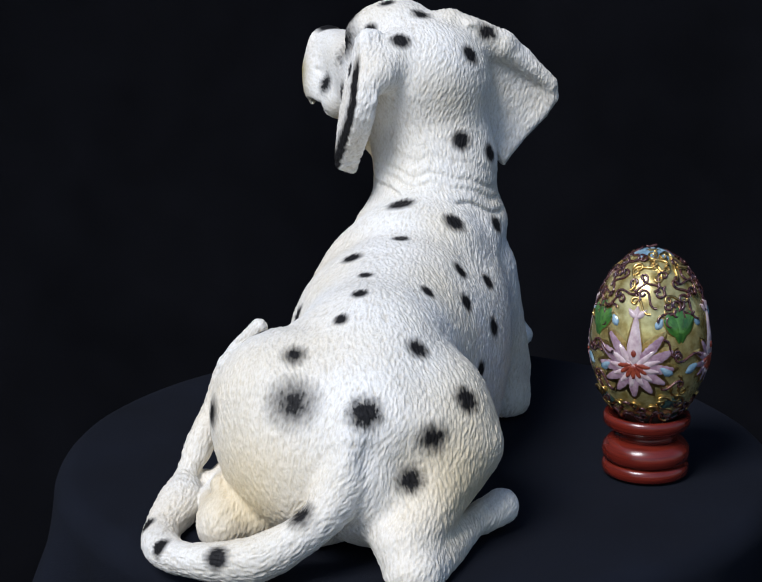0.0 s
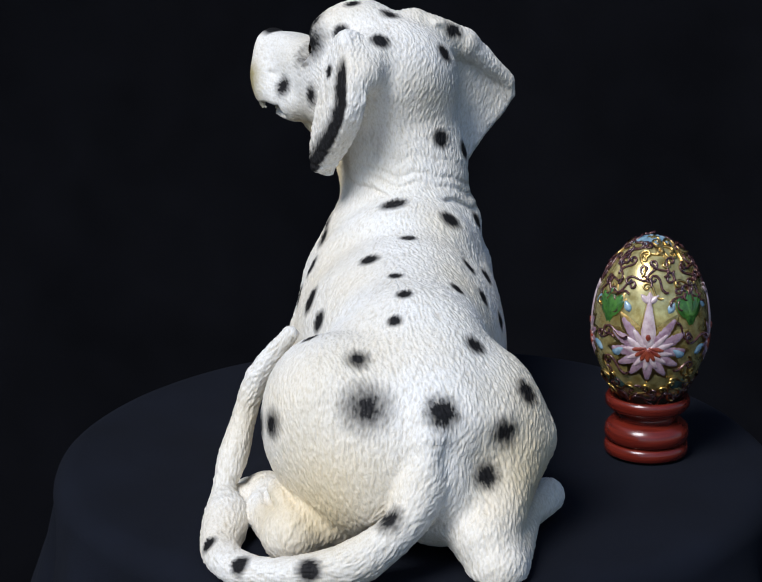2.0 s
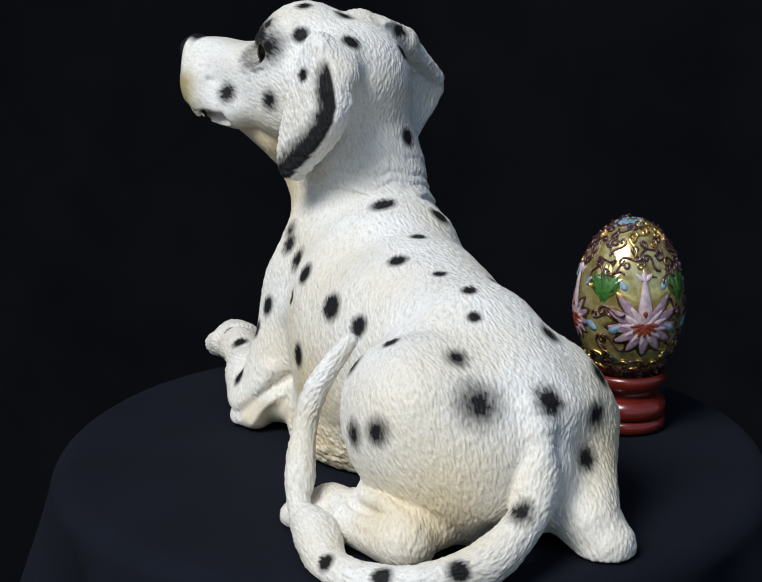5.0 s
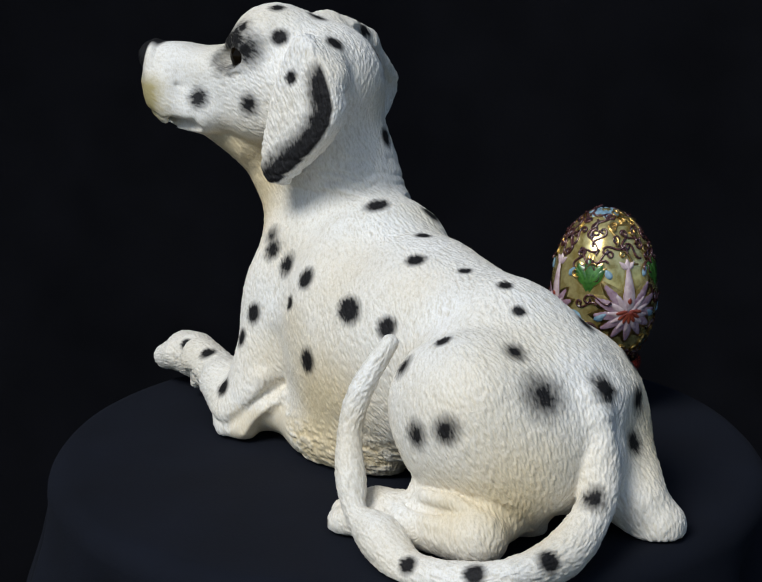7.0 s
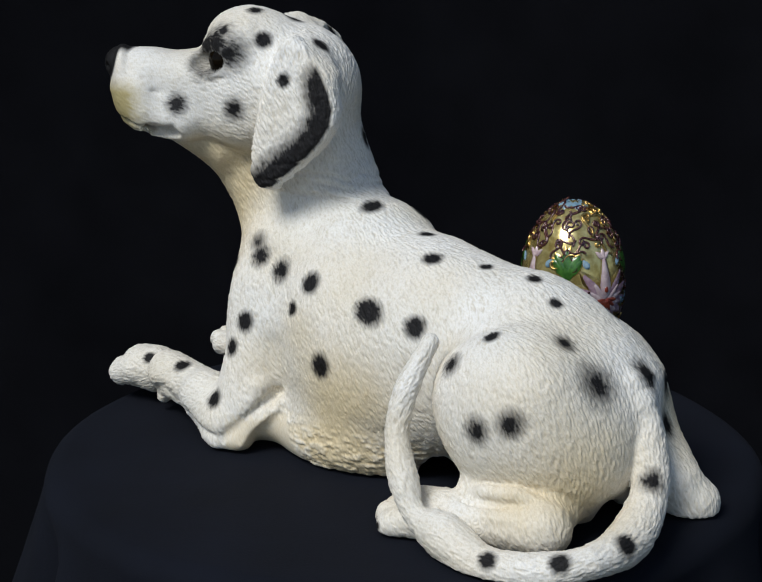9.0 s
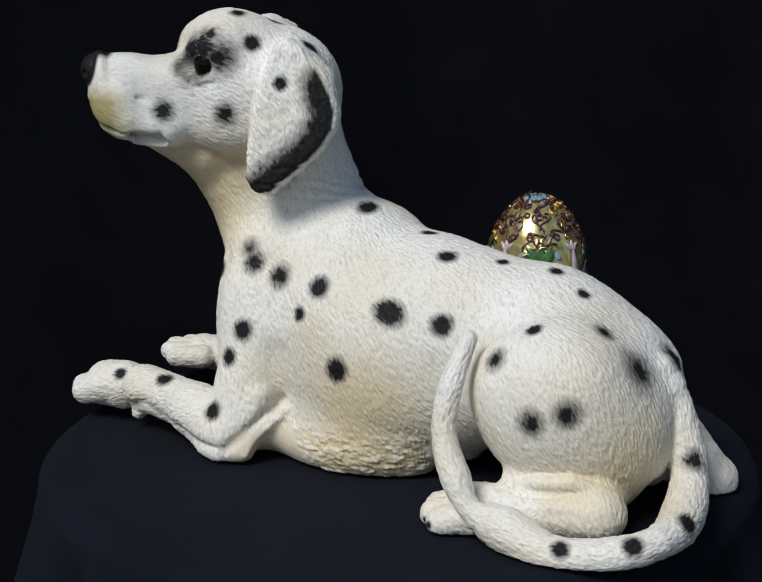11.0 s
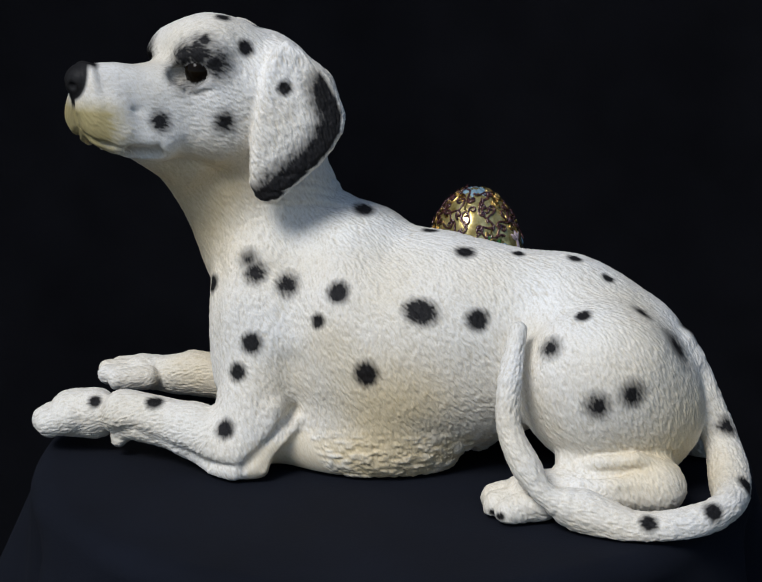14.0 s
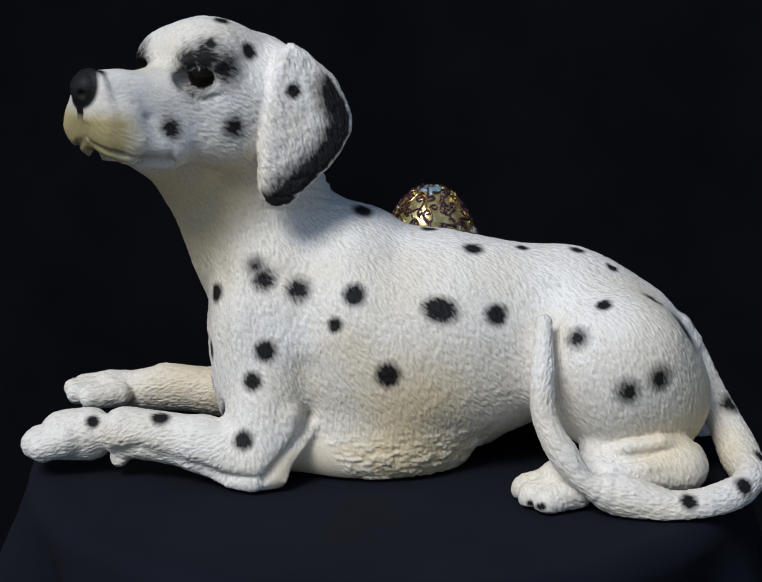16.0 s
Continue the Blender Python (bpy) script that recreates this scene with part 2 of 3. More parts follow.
def paw(P, base, tip, width, r, k=1.5):
    """Four toes side by side ahead of a pad."""
    base, tip = np.array(base, float), np.array(tip, float)
    ahead = (tip - base) / np.linalg.norm(tip - base)
    side = np.cross(ahead, (0, 0, 1))
    side = side / np.linalg.norm(side)
    d = limb(P, base, base + (tip - base) * 0.45, r * 1.05, r * 1.0)
    for n, o in enumerate((-1.05, -0.38, 0.38, 1.05)):
        reach = 1.0 if abs(o) < 0.5 else 0.82
        a = base + (tip - base) * 0.35 + side * o * width * 0.42
        b = base + (tip - base) * reach + side * o * width * 0.5 + np.array([0, 0, -r * 0.25])
        d = smin(d, limb(P, a, b, r * 0.70, r * 0.58), k)
    return d


def line_gap(P, points):
    """Distance to a broken line."""
    gap = np.full(len(P), 1e9)
    for a, b in zip(points[:-1], points[1:]):
        gap = np.minimum(gap, limb(P, a, b, 0, 0))
    return gap


def both_sides(points):
    return [[head_point(a, b * side, u) for a, b, u in points] for side in (1, -1)]


# lines cut into the modelled skin: depth (negative: a raised fold), width, and the line
CUTS = [
    # under the near forearm: a groove over a thin flange, and the fold behind the elbow
    (2.4, 2.6, [(-130, -43, 18), (-120, -47, 21), (-109, -49, 17), (-93, -55, 15), (-80, -57, 12), (-66, -61, 12)]),
    (-1.6, 2.8, [(-128, -42, 10), (-109, -49, 9), (-93, -54, 8), (-80, -57, 6), (-66, -61, 6)]),
    (2.8, 2.4, [(-42, -38, 34), (-47, -47, 29), (-53, -57, 18), (-60, -61, 12)]),
    (-1.8, 2.8, [(-39, -41, 29), (-44, -51, 20), (-50, -58, 8)]),
    # front edge of the near thigh
    (2.2, 3.2, [(64, -46, 74), (80, -44, 88), (93, -35, 95), (106, -24, 98)]),
    # folds over the near hock
    (2.0, 1.8, [(95, -68, 20), (104, -68, 22), (113, -66, 22.5), (124, -63, 23), (133, -62, 19)]),
    (1.4, 1.6, [(108, -70, 16), (118, -69, 18), (126, -67, 16)]),
    # hollow beside the root of the tail, under the far thigh
    (5.0, 9.0, [(146, 8, 52), (142, 15, 48)]),
    (-2.2, 6.0, [(136, 12, 63), (130, 30, 62)]),
    (-2.0, 6.0, [(138, -4, 66), (149, -4, 53)]),
    # creases of the far hock
    (1.6, 2.2, [(128, 46, 30), (140, 40, 27)]),
    (1.4, 2.0, [(130, 46, 23), (143, 39, 20)]),
]
for depth, width, path in (
        (0.9, 1.2, [(86, 12.5, 3), (76, 16, 1.5), (66, 18, 0)]), (0.9, 1.2, [(85, 12.5, -2), (78, 16.5, -4), (70, 18.5, -5)]), (0.6, 1.0, [(84, 13, 7), (74, 16, 6)]),
        (1.1, 1.4, [(45, 19, 7), (40, 22.5, 5.5), (34, 26, 7.5)]), (-1.0, 2.2, [(45, 19.5, 9.5), (39, 23, 8.5), (33, 25.5, 10)]),
        (-1.3, 4.0, [(43, 11, 23), (37, 18, 26), (29, 24, 23)]),
        (2.6, 1.4, [(89, 2, -10), (86, 9, -12), (80, 15.5, -14), (70, 20, -15.8), (60, 21.5, -17.5)]), (1.8, 2.0, [(60, 21, -17.5), (56, 19, -19.5)]), (-1.2, 1.8, [(55, 20, -16.5), (53, 18, -21.5)])):
    CUTS += [(depth, width, line) for line in both_sides(path)]


def carve(P, d):
    skin = np.abs(d) < 9
    Q, e = P[skin], d[skin]
    for depth, width, path in CUTS:
        pts = np.array(path)
        reach = 2.6 * width
        box = ((Q > pts.min(axis=0) - reach) & (Q < pts.max(axis=0) + reach)).all(axis=1)
        if box.any():
            e[box] += depth * np.exp(-(line_gap(Q[box], path) / width) ** 1.6)
    # folds of skin round the nape
    x, y, z = Q.T
    h = z + 0.28 * np.maximum(y - 12, 0) - 0.10 * np.maximum(4 - y, 0) + 1.6 * np.sin(y / 7 + 1) + 0.8 * np.sin(y / 3.1)
    nape = np.clip((x + 66) / 14, 0, 1) * np.clip((-22 - x) / 8, 0, 1)
    for level, depth in ((143, 0.3), (135, 0.55), (130.5, 0.45), (124.5, 0.95)):
        e += nape * depth * (np.exp(-((h - level) / 1.1) ** 2) - 0.5 * np.exp(-((h - level - 2.8) / 1.6) ** 2))
    d[skin] = e
    return d


def dog_field(P):
    x, y, z = P[:, 0], P[:, 1], P[:, 2]
    # trunk
    d = loft(x, y, z, [(-90.6, 4.9, 65.4, 7.6, 6.3), (-88.8, 8.7, 63.5, 23.1, 24.9), (-77.9, 1.5, 64.4, 39.2, 39.0), (-55.5, 7.5, 58.2, 43.4, 49.2), (-24.7, 4.2, 58.0, 50.6, 61.3),
                       (0, 2, 51.8, 52.3, 59.1), (29.5, -1, 57.8, 47.0, 53.5), (60.8, -2, 62.4, 38.9, 44.1), (89.9, -2, 67.0, 34.9, 37.1), (114.6, -2, 58.9, 34.4, 32.2),
                       (134.6, -1, 49.0, 27.6, 25.5), (143.7, 0, 41.1, 15.7, 19.1), (150.2, 0, 38.1, 5.1, 6.0)], 2.15)
    # neck and throat
    neck = loft(z, x, y, [(70.2, -46.1, 4.7, 38.2, 40.0), (89.3, -52.7, 7.6, 41.8, 36.8), (104.8, -59.5, 11.7, 40.0, 38.9), (121.2, -64.2, 13.4, 37.9, 31.5), (138.8, -68.9, 12.2, 33.6, 32.0),
                          (154.5, -70.4, 9.3, 30.5, 31.0), (174.7, -72.7, 7.5, 27.5, 29.7)])
    d = smin(d, neck, 14)
    d = smin(d, limb(P, (-101.0, -11.4, 149.6), (-69.5, 8.9, 102.1), 14.8, 23.9), 10)
    d = smin(d, egg_form(P, (-15.9, 9.3, 104.6), (20.8, 26.8, 17.6)), 12)
    d = smin(d, egg_form(P, (13, 4, 98), (22, 24, 13.6)), 8)
    # skull
    q = P - HEAD_O
    a, b, u = q @ HEAD_A, q @ HEAD_B, q[:, 2]
    ca, sa = math.cos(radians(12)), math.sin(radians(12))
    tilt = np.stack([HEAD_A * ca + np.array([0, 0, sa]), HEAD_B, -HEAD_A * sa + np.array([0, 0, ca])], 1)
    head = egg_form(P, HEAD_O, (33.7, 34.9, 32.1), tilt)
    head = smin(head, egg_form(P, head_point(20.9, 0, 24.3), (23.1, 20.0, 15.7)), 8)
    head = smin(head, egg_form(P, head_point(28.2, 13.2, 18.6), (12.8, 11.5, 14.1)), 9)
    head = smin(head, egg_form(P, head_point(30.8, -15.9, 18.0), (14.9, 10.6, 15.4)), 7)
    muzzle = loft(a, b, u, [(10.0, 0, -6.0, 32.0, 27.0), (28.0, 0, -5.3, 30.1, 25.7), (44.1, 0, -3.5, 22.4, 23.0), (57.8, 0, -2, 18.8, 20.4), (70.7, 0, 0.5, 15.4, 19.7), (80.1, 0, 2.6, 13.7, 17.2), (86.7, 0, 4.6, 11.7, 13.1), (89.8, 0, 2.9, 5.3, 3.1)], 2.7)
    head = smin(head, muzzle, 7)
    for side in (1, -1):
        head = smin(head, egg_form(P, head_point(78.3, 10.5 * side, -4.0), (11.7, 8.1, 12.0)), 8)
        head = smin(head, limb(P, head_point(71.0, 12.5 * side, -11.8), head_point(55.4, 13.7 * side, -14.7), 9.3, 9.9), 6)
    jaw = limb(P, head_point(34.8, 0, -25.2), head_point(70.7, 0, -13.8), 16.6, 4.9)
    head = smin(head, jaw, 1.0)
    head = smax(head, -limb(P, head_point(92.0, 0, 8.0), head_point(87.0, 0, -8.0), 0.8, 0.8), 1.5)
    # nose pad with nostrils
    nose = egg_form(P, head_point(85.0, 0, 12.8), (8.0, 8.8, 8.2), np.stack([HEAD_A, HEAD_B, np.array([0, 0, 1.0])], 1))
    for side in (1, -1):
        nose = smax(nose, -egg_form(P, head_point(92.2, 4.4 * side, 11.5), (2.2, 2.0, 1.8)), 1.2)
    head = smin(head, nose, 3.5)
    # eyes in their sockets, lids
    for side in (1, -1):
        head = smax(head, -egg_form(P, head_point(41.0, 17.7 * side, 14.4), (8.9, 7.9, 6.0)), 4)
        head = smin(head, egg_form(P, head_point(EYE_BALL[0], EYE_BALL[1] * side, EYE_BALL[2]), (6.5, 6.5, 6.5)), 0.5)
        head = smin(head, limb(P, head_point(41.0, 12.0 * side, 20.6), head_point(30.0, 22.5 * side, 20.2), 1.9, 1.9), 2.0)
        head = smin(head, limb(P, head_point(41.5, 14.0 * side, 9.6), head_point(31.0, 23.5 * side, 9.4), 1.4, 1.4), 2.0)
    d = smin(d, head, 6)
    # the mouth drawn in under the lips
    for side in (1, -1):
        d = smax(d, -limb(P, head_point(84, 3 * side, -16.5), head_point(72, 14 * side, -18), 2.4, 3.4), 1.0)
        d = smax(d, -limb(P, head_point(72, 14 * side, -18), head_point(58, 21 * side, -20.5), 3.4, 2.2), 1.0)
    # ears
    d = smin(d, plate(P, EAR_L, 5.5, 1.2, (0, -1, 0)), 3)
    d = smin(d, limb(P, (-52.0, -6.0, 191.0), (-36.0, -11.0, 183.0), 11.0, 9.0), 6)
    d = smin(d, plate(P, EAR_R, 5.0, 3.5, (-0.7, 0.7, 0)), 3)
    d = smin(d, limb(P, (-82.1, 18.4, 200.3), (-84.3, 45.3, 192.9), 11.1, 6.6), 6)
    # fore legs
    d = smin(d, limb(P, (-58.6, -18.9, 75.9), (-62.2, -39.3, 23.6), 19.7, 18.5), 8)
    d = smin(d, limb(P, (-50.0, -46.0, 36.0), (-56.7, -52.5, 9.1), 5.0, 5.9), 4)
    fore = limb(P, (-66.4, -51.2, 13.5), (-91.5, -43.2, 21.8), 12.2, 12.6)
    fore = smin(fore, limb(P, (-89.3, -39.7, 20.5), (-127.8, -34.6, 25.0), 12.2, 11.7), 5)
    fore = smin(fore, paw(P, (-146.6, -27.6, 21.4), (-171.7, -26.3, 19.7), 15.0, 12.0), 5)
    fore = smin(fore, limb(P, (-128.1, -35.0, 17.1), (-131.3, -36.0, 12.0), 5.3, 4.0), 3)
    d = smin(d, fore, 6)
    d = smin(d, limb(P, (-56.5, 33.8, 79.2), (-61.4, 48.0, 28.3), 22.2, 15.6), 8)
    fore = limb(P, (-59.8, 49.1, 12.6), (-91.5, 45.4, 18.7), 14.8, 10.3)
    fore = smin(fore, limb(P, (-92.6, 45.1, 17.9), (-119.6, 46.4, 24.8), 10.5, 8.1), 5)
    fore = smin(fore, paw(P, (-135.1, 49.3, 18.4), (-165.8, 39.4, 22.9), 23.6, 9.2), 5)
    d = smin(d, fore, 6)
    d = smin(d, limb(P, (-70, 47, 17), (-128, 46, 19.5), 11.5, 10.5), 5)
    # haunches
    d = smin(d, egg_form(P, (100.9, -37.1, 54.2), (36.5, 31.6, 37.5)), 14)
    d = smin(d, egg_form(P, (116.3, -21.9, 39.2), (32.1, 36.0, 32.6)), 10)
    d = smin(d, egg_form(P, (87.0, -40.0, 60.1), (22.0, 23.0, 24.1)), 8)
    d = smin(d, limb(P, (90.1, -55.4, 21.9), (127.7, -57.1, 17.0), 6.0, 10.5), 6)
    d = smin(d, limb(P, (130.5, -57.8, 14.8), (96.0, -67.0, 13.0), 11.6, 9.5), 6)
    d = smin(d, paw(P, (85.6, -64.0, 10.1), (59.8, -70.1, 10.8), 23.9, 11.5), 4)
    d = smin(d, egg_form(P, (95.4, 25.7, 50.8), (36.2, 26.7, 32.4)), 8)
    d = smin(d, limb(P, (94.0, 38.0, 52.0), (105.3, 47.5, 45.8), 13.0, 6.9), 5)
    d = smin(d, egg_form(P, (111.5, -7.3, 25.0), (30.2, 38.5, 23.9)), 6)
    d = smin(d, egg_form(P, (-12.7, -1, 13.9), (54.9, 47.4, 23.8)), 14)
    d = smin(d, limb(P, (106.3, 36.6, 44.1), (144.8, 20.1, 16.0), 16.9, 13.3), 13)
    d = smin(d, limb(P, (152.0, 24.2, 6.9), (102.8, 47.9, 12.6), 12.8, 4.8), 4)
    d = smin(d, limb(P, (104, 48.5, 12), (94.5, 56, 13.5), 7.0, 7.8), 4)
    d = smin(d, limb(P, (93, 52, 8.5), (86, 50, 8), 5.5, 4.5), 3)
    d = smin(d, egg_form(P, (115.3, -44.9, 17.2), (21.4, 18.0, 12.2)), 4)
    # rolls of skin over the near hock
    roll = np.minimum(limb(P, (92, -59, 22), (104, -63.5, 26.5), 2.6, 3.6), limb(P, (104, -63.5, 26.5), (120, -62, 28.5), 3.6, 3.8))
    roll = np.minimum(roll, limb(P, (120, -62, 28.5), (136, -57, 23), 3.8, 3.0))
    d = smin(d, roll, 1.4)
    roll = np.minimum(limb(P, (99, -70, 15), (112, -69.5, 18.5), 2.4, 3.2), limb(P, (112, -69.5, 18.5), (126, -66, 19), 3.2, 2.4))
    d = smin(d, roll, 1.6)
    # hollows under the loin and behind the rump
    d = smax(d, -limb(P, (64, -50, 12), (20, 10, 0), 8.5, 8.5), 5)
    d = smax(d, -limb(P, (152, -32, 17), (118, 2, 3), 6.5, 6.5), 5)
    d = smin(d, limb(P, (-84, 46, 191), (-96, 70, 172), 5.5, 4.0), 3)
    d = smin(d, tail_form(P), 1.6)
    return smax(carve(P, d), 4.2 - z, 1.5)


def surface_net(D, origin, step):
    """The zero surface of a sampled field, in quads."""
    inside = D < 0
    n = np.array(D.shape) - 1
    total = np.zeros((*n, 3))
    count = np.zeros(n)
    corner = [(i, j, k) for i in (0, 1) for j in (0, 1) for k in (0, 1)]

    def at(A, c):
        return A[c[0]:c[0] + n[0], c[1]:c[1] + n[1], c[2]:c[2] + n[2]]
    for c in corner:
        for axis in range(3):
            if c[axis]:
                continue
            e = list(c)
            e[axis] = 1
            a, b = at(D, c), at(D, e)
            cross = (a < 0) != (b < 0)
            s = np.where(cross, a / np.where(cross, a - b, 1), 0)
            for m in range(3):
                total[..., m] += np.where(cross, c[m] + (s if m == axis else 0), 0)
            count += cross
    active = count > 0
    ids = np.full(n, -1)
    ids[active] = np.arange(active.sum())
    where = np.argwhere(active)
    verts = np.array(origin) + step * (where + total[active] / count[active][:, None])
    faces = []
    for axis in range(3):
        p, q = (axis + 1) % 3, (axis + 2) % 3
        lo = [slice(None)] * 3
        hi = [slice(None)] * 3
        lo[axis], hi[axis] = slice(0, -1), slice(1, None)
        a, b = inside[tuple(lo)], inside[tuple(hi)]
        idx = np.argwhere(a != b)
        ok = (idx[:, p] > 0) & (idx[:, q] > 0) & (idx[:, p] < n[p]) & (idx[:, q] < n[q])
        idx = idx[ok]
        out = a[tuple(idx.T)]
        quad = []
        for dp, dq in ((-1, -1), (0, -1), (0, 0), (-1, 0)):
            e = idx.copy()
            e[:, p] += dp
            e[:, q] += dq
            quad.append(ids[tuple(e.T)])
        quad = np.stack(quad, 1)
        quad[~out] = quad[~out][:, ::-1]
        faces.append(quad)
    return verts, np.concatenate(faces)


def halve(verts, faces):
    """Each quad in four."""
    edges = np.sort(np.stack([faces, np.roll(faces, -1, 1)], 2).reshape(-1, 2), 1)
    uniq, back = np.unique(edges, axis=0, return_inverse=True)
    mid = (verts[uniq[:, 0]] + verts[uniq[:, 1]]) / 2
    face_mid = verts[faces].mean(axis=1)
    e = back.reshape(-1, 4) + len(verts)
    c = np.arange(len(faces)) + len(verts) + len(mid)
    quads = [np.stack([faces[:, k], e[:, k], c, e[:, k - 1]], 1) for k in range(4)]
    return np.concatenate([verts, mid, face_mid]), np.concatenate(quads)


def slope_of(field, P, e=0.35):
    d = field(P)
    return np.stack([field(P + np.eye(3)[m] * e) - d for m in range(3)], 1) / e, d


LATTICE = np.random.RandomState(7).rand(64, 64, 64).astype(np.float32)


def lattice_noise(P):
    i = np.floor(P).astype(int)
    f = P - i
    f = f * f * (3 - 2 * f)
    out = 0
    for a in (0, 1):
        for b in (0, 1):
            for c in (0, 1):
                w = (f[:, 0] if a else 1 - f[:, 0]) * (f[:, 1] if b else 1 - f[:, 1]) * (f[:, 2] if c else 1 - f[:, 2])
                out = out + w * LATTICE[(i[:, 0] + a) % 64, (i[:, 1] + b) % 64, (i[:, 2] + c) % 64]
    return out


def coat_lie(P, N):
    """Which way the modelled hair lies."""
    x, y, z = P.T
    lie = np.stack([0.45 + 0 * x, 0 * x, -0.9 + 0 * x], 1)
    fore = np.clip((-70 - x) / 20, 0, 1) * np.clip((50 - z) / 10, 0, 1)
    lie = lie * (1 - fore[:, None]) + fore[:, None] * np.array([-0.95, 0, -0.25])
    a = (P - HEAD_O) @ HEAD_A
    face = np.clip((a - 10) / 20, 0, 1) * np.clip((z - 140) / 15, 0, 1)
    lie = lie * (1 - face[:, None]) + face[:, None] * (-HEAD_A * 0.9 + np.array([0, 0, -0.35]))
    path = tail_path()
    near = np.full(len(P), 1e9)
    way = np.zeros_like(P)
    for p, q in zip(path[:-1], path[1:]):
        m = np.linalg.norm(P - (p[:3] + q[:3]) / 2, axis=1)
        take = m < near
        near[take] = m[take]
        way[take] = (q[:3] - p[:3]) / np.linalg.norm(q[:3] - p[:3])
    w = np.clip((15 - near) / 3, 0, 1)[:, None]
    lie = lie * (1 - w) + w * way
    wob = lattice_noise(P / 14 + 9)[:, None] - 0.5
    lie = lie + wob * np.cross(N, lie) * 0.8
    lie = lie - (lie * N).sum(1, keepdims=True) * N
    return lie / (np.linalg.norm(lie, axis=1, keepdims=True) + 1e-6)


SPOTS = []


def spot(x, y, z, size, soft=0.35, stretch=None):
    SPOTS.append((np.array((x, y, z), float), size, soft, stretch))


def paint_spots():
    spot(-16, 1, 122, 5.2, 0.43, (0, -0.8, -0.3, 1.3))
    spot(-8, 27, 116, 5.6, 0.43)
    spot(16, 4, 114, 4, 0.43)
    spot(36, -16, 108, 4.8, 0.43)
    spot(60, -7, 108, 3.3, 0.43)
    spot(86, -6, 105, 3.7, 0.43)
    spot(102, -12, 98, 3.3, 0.43)
    spot(118, -29, 85, 4.6, 0.81)
    spot(133, -27, 70, 8.6, 0.94)
    spot(137, 2, 67, 7.2, 0.54)
    spot(134, 30, 58, 6, 0.68)
    spot(140, 21, 42, 5.6, 0.68)
    spot(-65, -21, 202, 4.4, 0.43)
    spot(-44, -2, 200, 5, 0.43)
    spot(-55, 34, 193, 5.2, 0.43)
    spot(-44, 28, 150, 5.2, 0.43)
    spot(-46, -27, 184, 3.6, 0.43)
    spot(-99, -48, 170, 5.2, 0.68)
    spot(-72, -36, 169, 5.2, 0.68)
    spot(20, -43, 86, 6.2, 0.41, (0.9, 0, -0.3, 1.35))
    spot(46, -41, 83, 5.4, 0.43)
    spot(-4, -52, 57, 6, 0.43)
    spot(-61, -32, 98, 5.4, 0.68)
    spot(-45, -35, 94, 5.6, 0.68)
    spot(-19, -39, 92, 5.4, 0.43)
    spot(-28, -43, 79, 3.6, 0.43)
    spot(-60, -44, 67, 5.2, 0.43)
    spot(-66, -46, 53, 4.6, 0.43)
    spot(-143, -38, 33, 3.4, 0.43)
    spot(-110, -41, 33, 4.6, 0.43)
    spot(-70, -56, 28, 5, 0.43)
    spot(128, -94, 14, 4, 0.43)
    spot(155, -81, 16, 4.6, 0.43)
    spot(168, -53, 17, 5, 0.43)
    spot(160, -22, 35, 5.2, 0.81)
    spot(103, -70, 55, 5.6, 0.81)
    spot(118, -66, 60, 5.8, 0.81)
    spot(81, -58, 77, 4.8, 0.81)
    spot(94, -47, 89, 3.8, 0.43)
    spot(-83, -24, 89, 4.6, 0.41)
    spot(-87, -22, 61, 4.6, 0.41)
    spot(-43, 43, 107, 4.8, 0.41)
    spot(20, 33, 100, 4.6, 0.41)
    spot(60, 22, 101, 3.8, 0.41)
    spot(37, 37, 89, 4.6, 0.41)
    spot(0, 47, 91, 4.6, 0.41)
    spot(17, 49, 72, 5, 0.41)
    spot(109, 22, 89, 5, 0.54)
    spot(38, 44, 57, 4.4, 0.41)
    spot(117, 44, 70, 6, 0.54)
    spot(-70, 6, 212, 4.8, 0.54)
    spot(-79, -13, 214, 3.8, 0.54)
    spot(-75, 39, 201, 5, 0.54)
    spot(-57, 42, 142, 5, 0.41)
    spot(-65, -29, 104, 4, 1.22)
    spot(-82, -32, 206, 3.5, 0.68)
    spot(*head_point(40, 14, 22.5), 7.8, 0.8)
    spot(*head_point(35, 19, 24), 9.4, 0.8)
    spot(*head_point(30, 23, 20), 8.2, 0.9)
    spot(*head_point(37.5, 17, 15), 8.8, 0.8)
    spot(*head_point(39, -23, 20), 10, 0.7)
    spot(*head_point(38, -16, 15), 8.8, 0.55)
    spot(57, -84, 6, 1.8, 0.6)
    spot(63, -89, 8, 1.8, 0.6)
    spot(61, -88, 7, 1.8, 0.6)


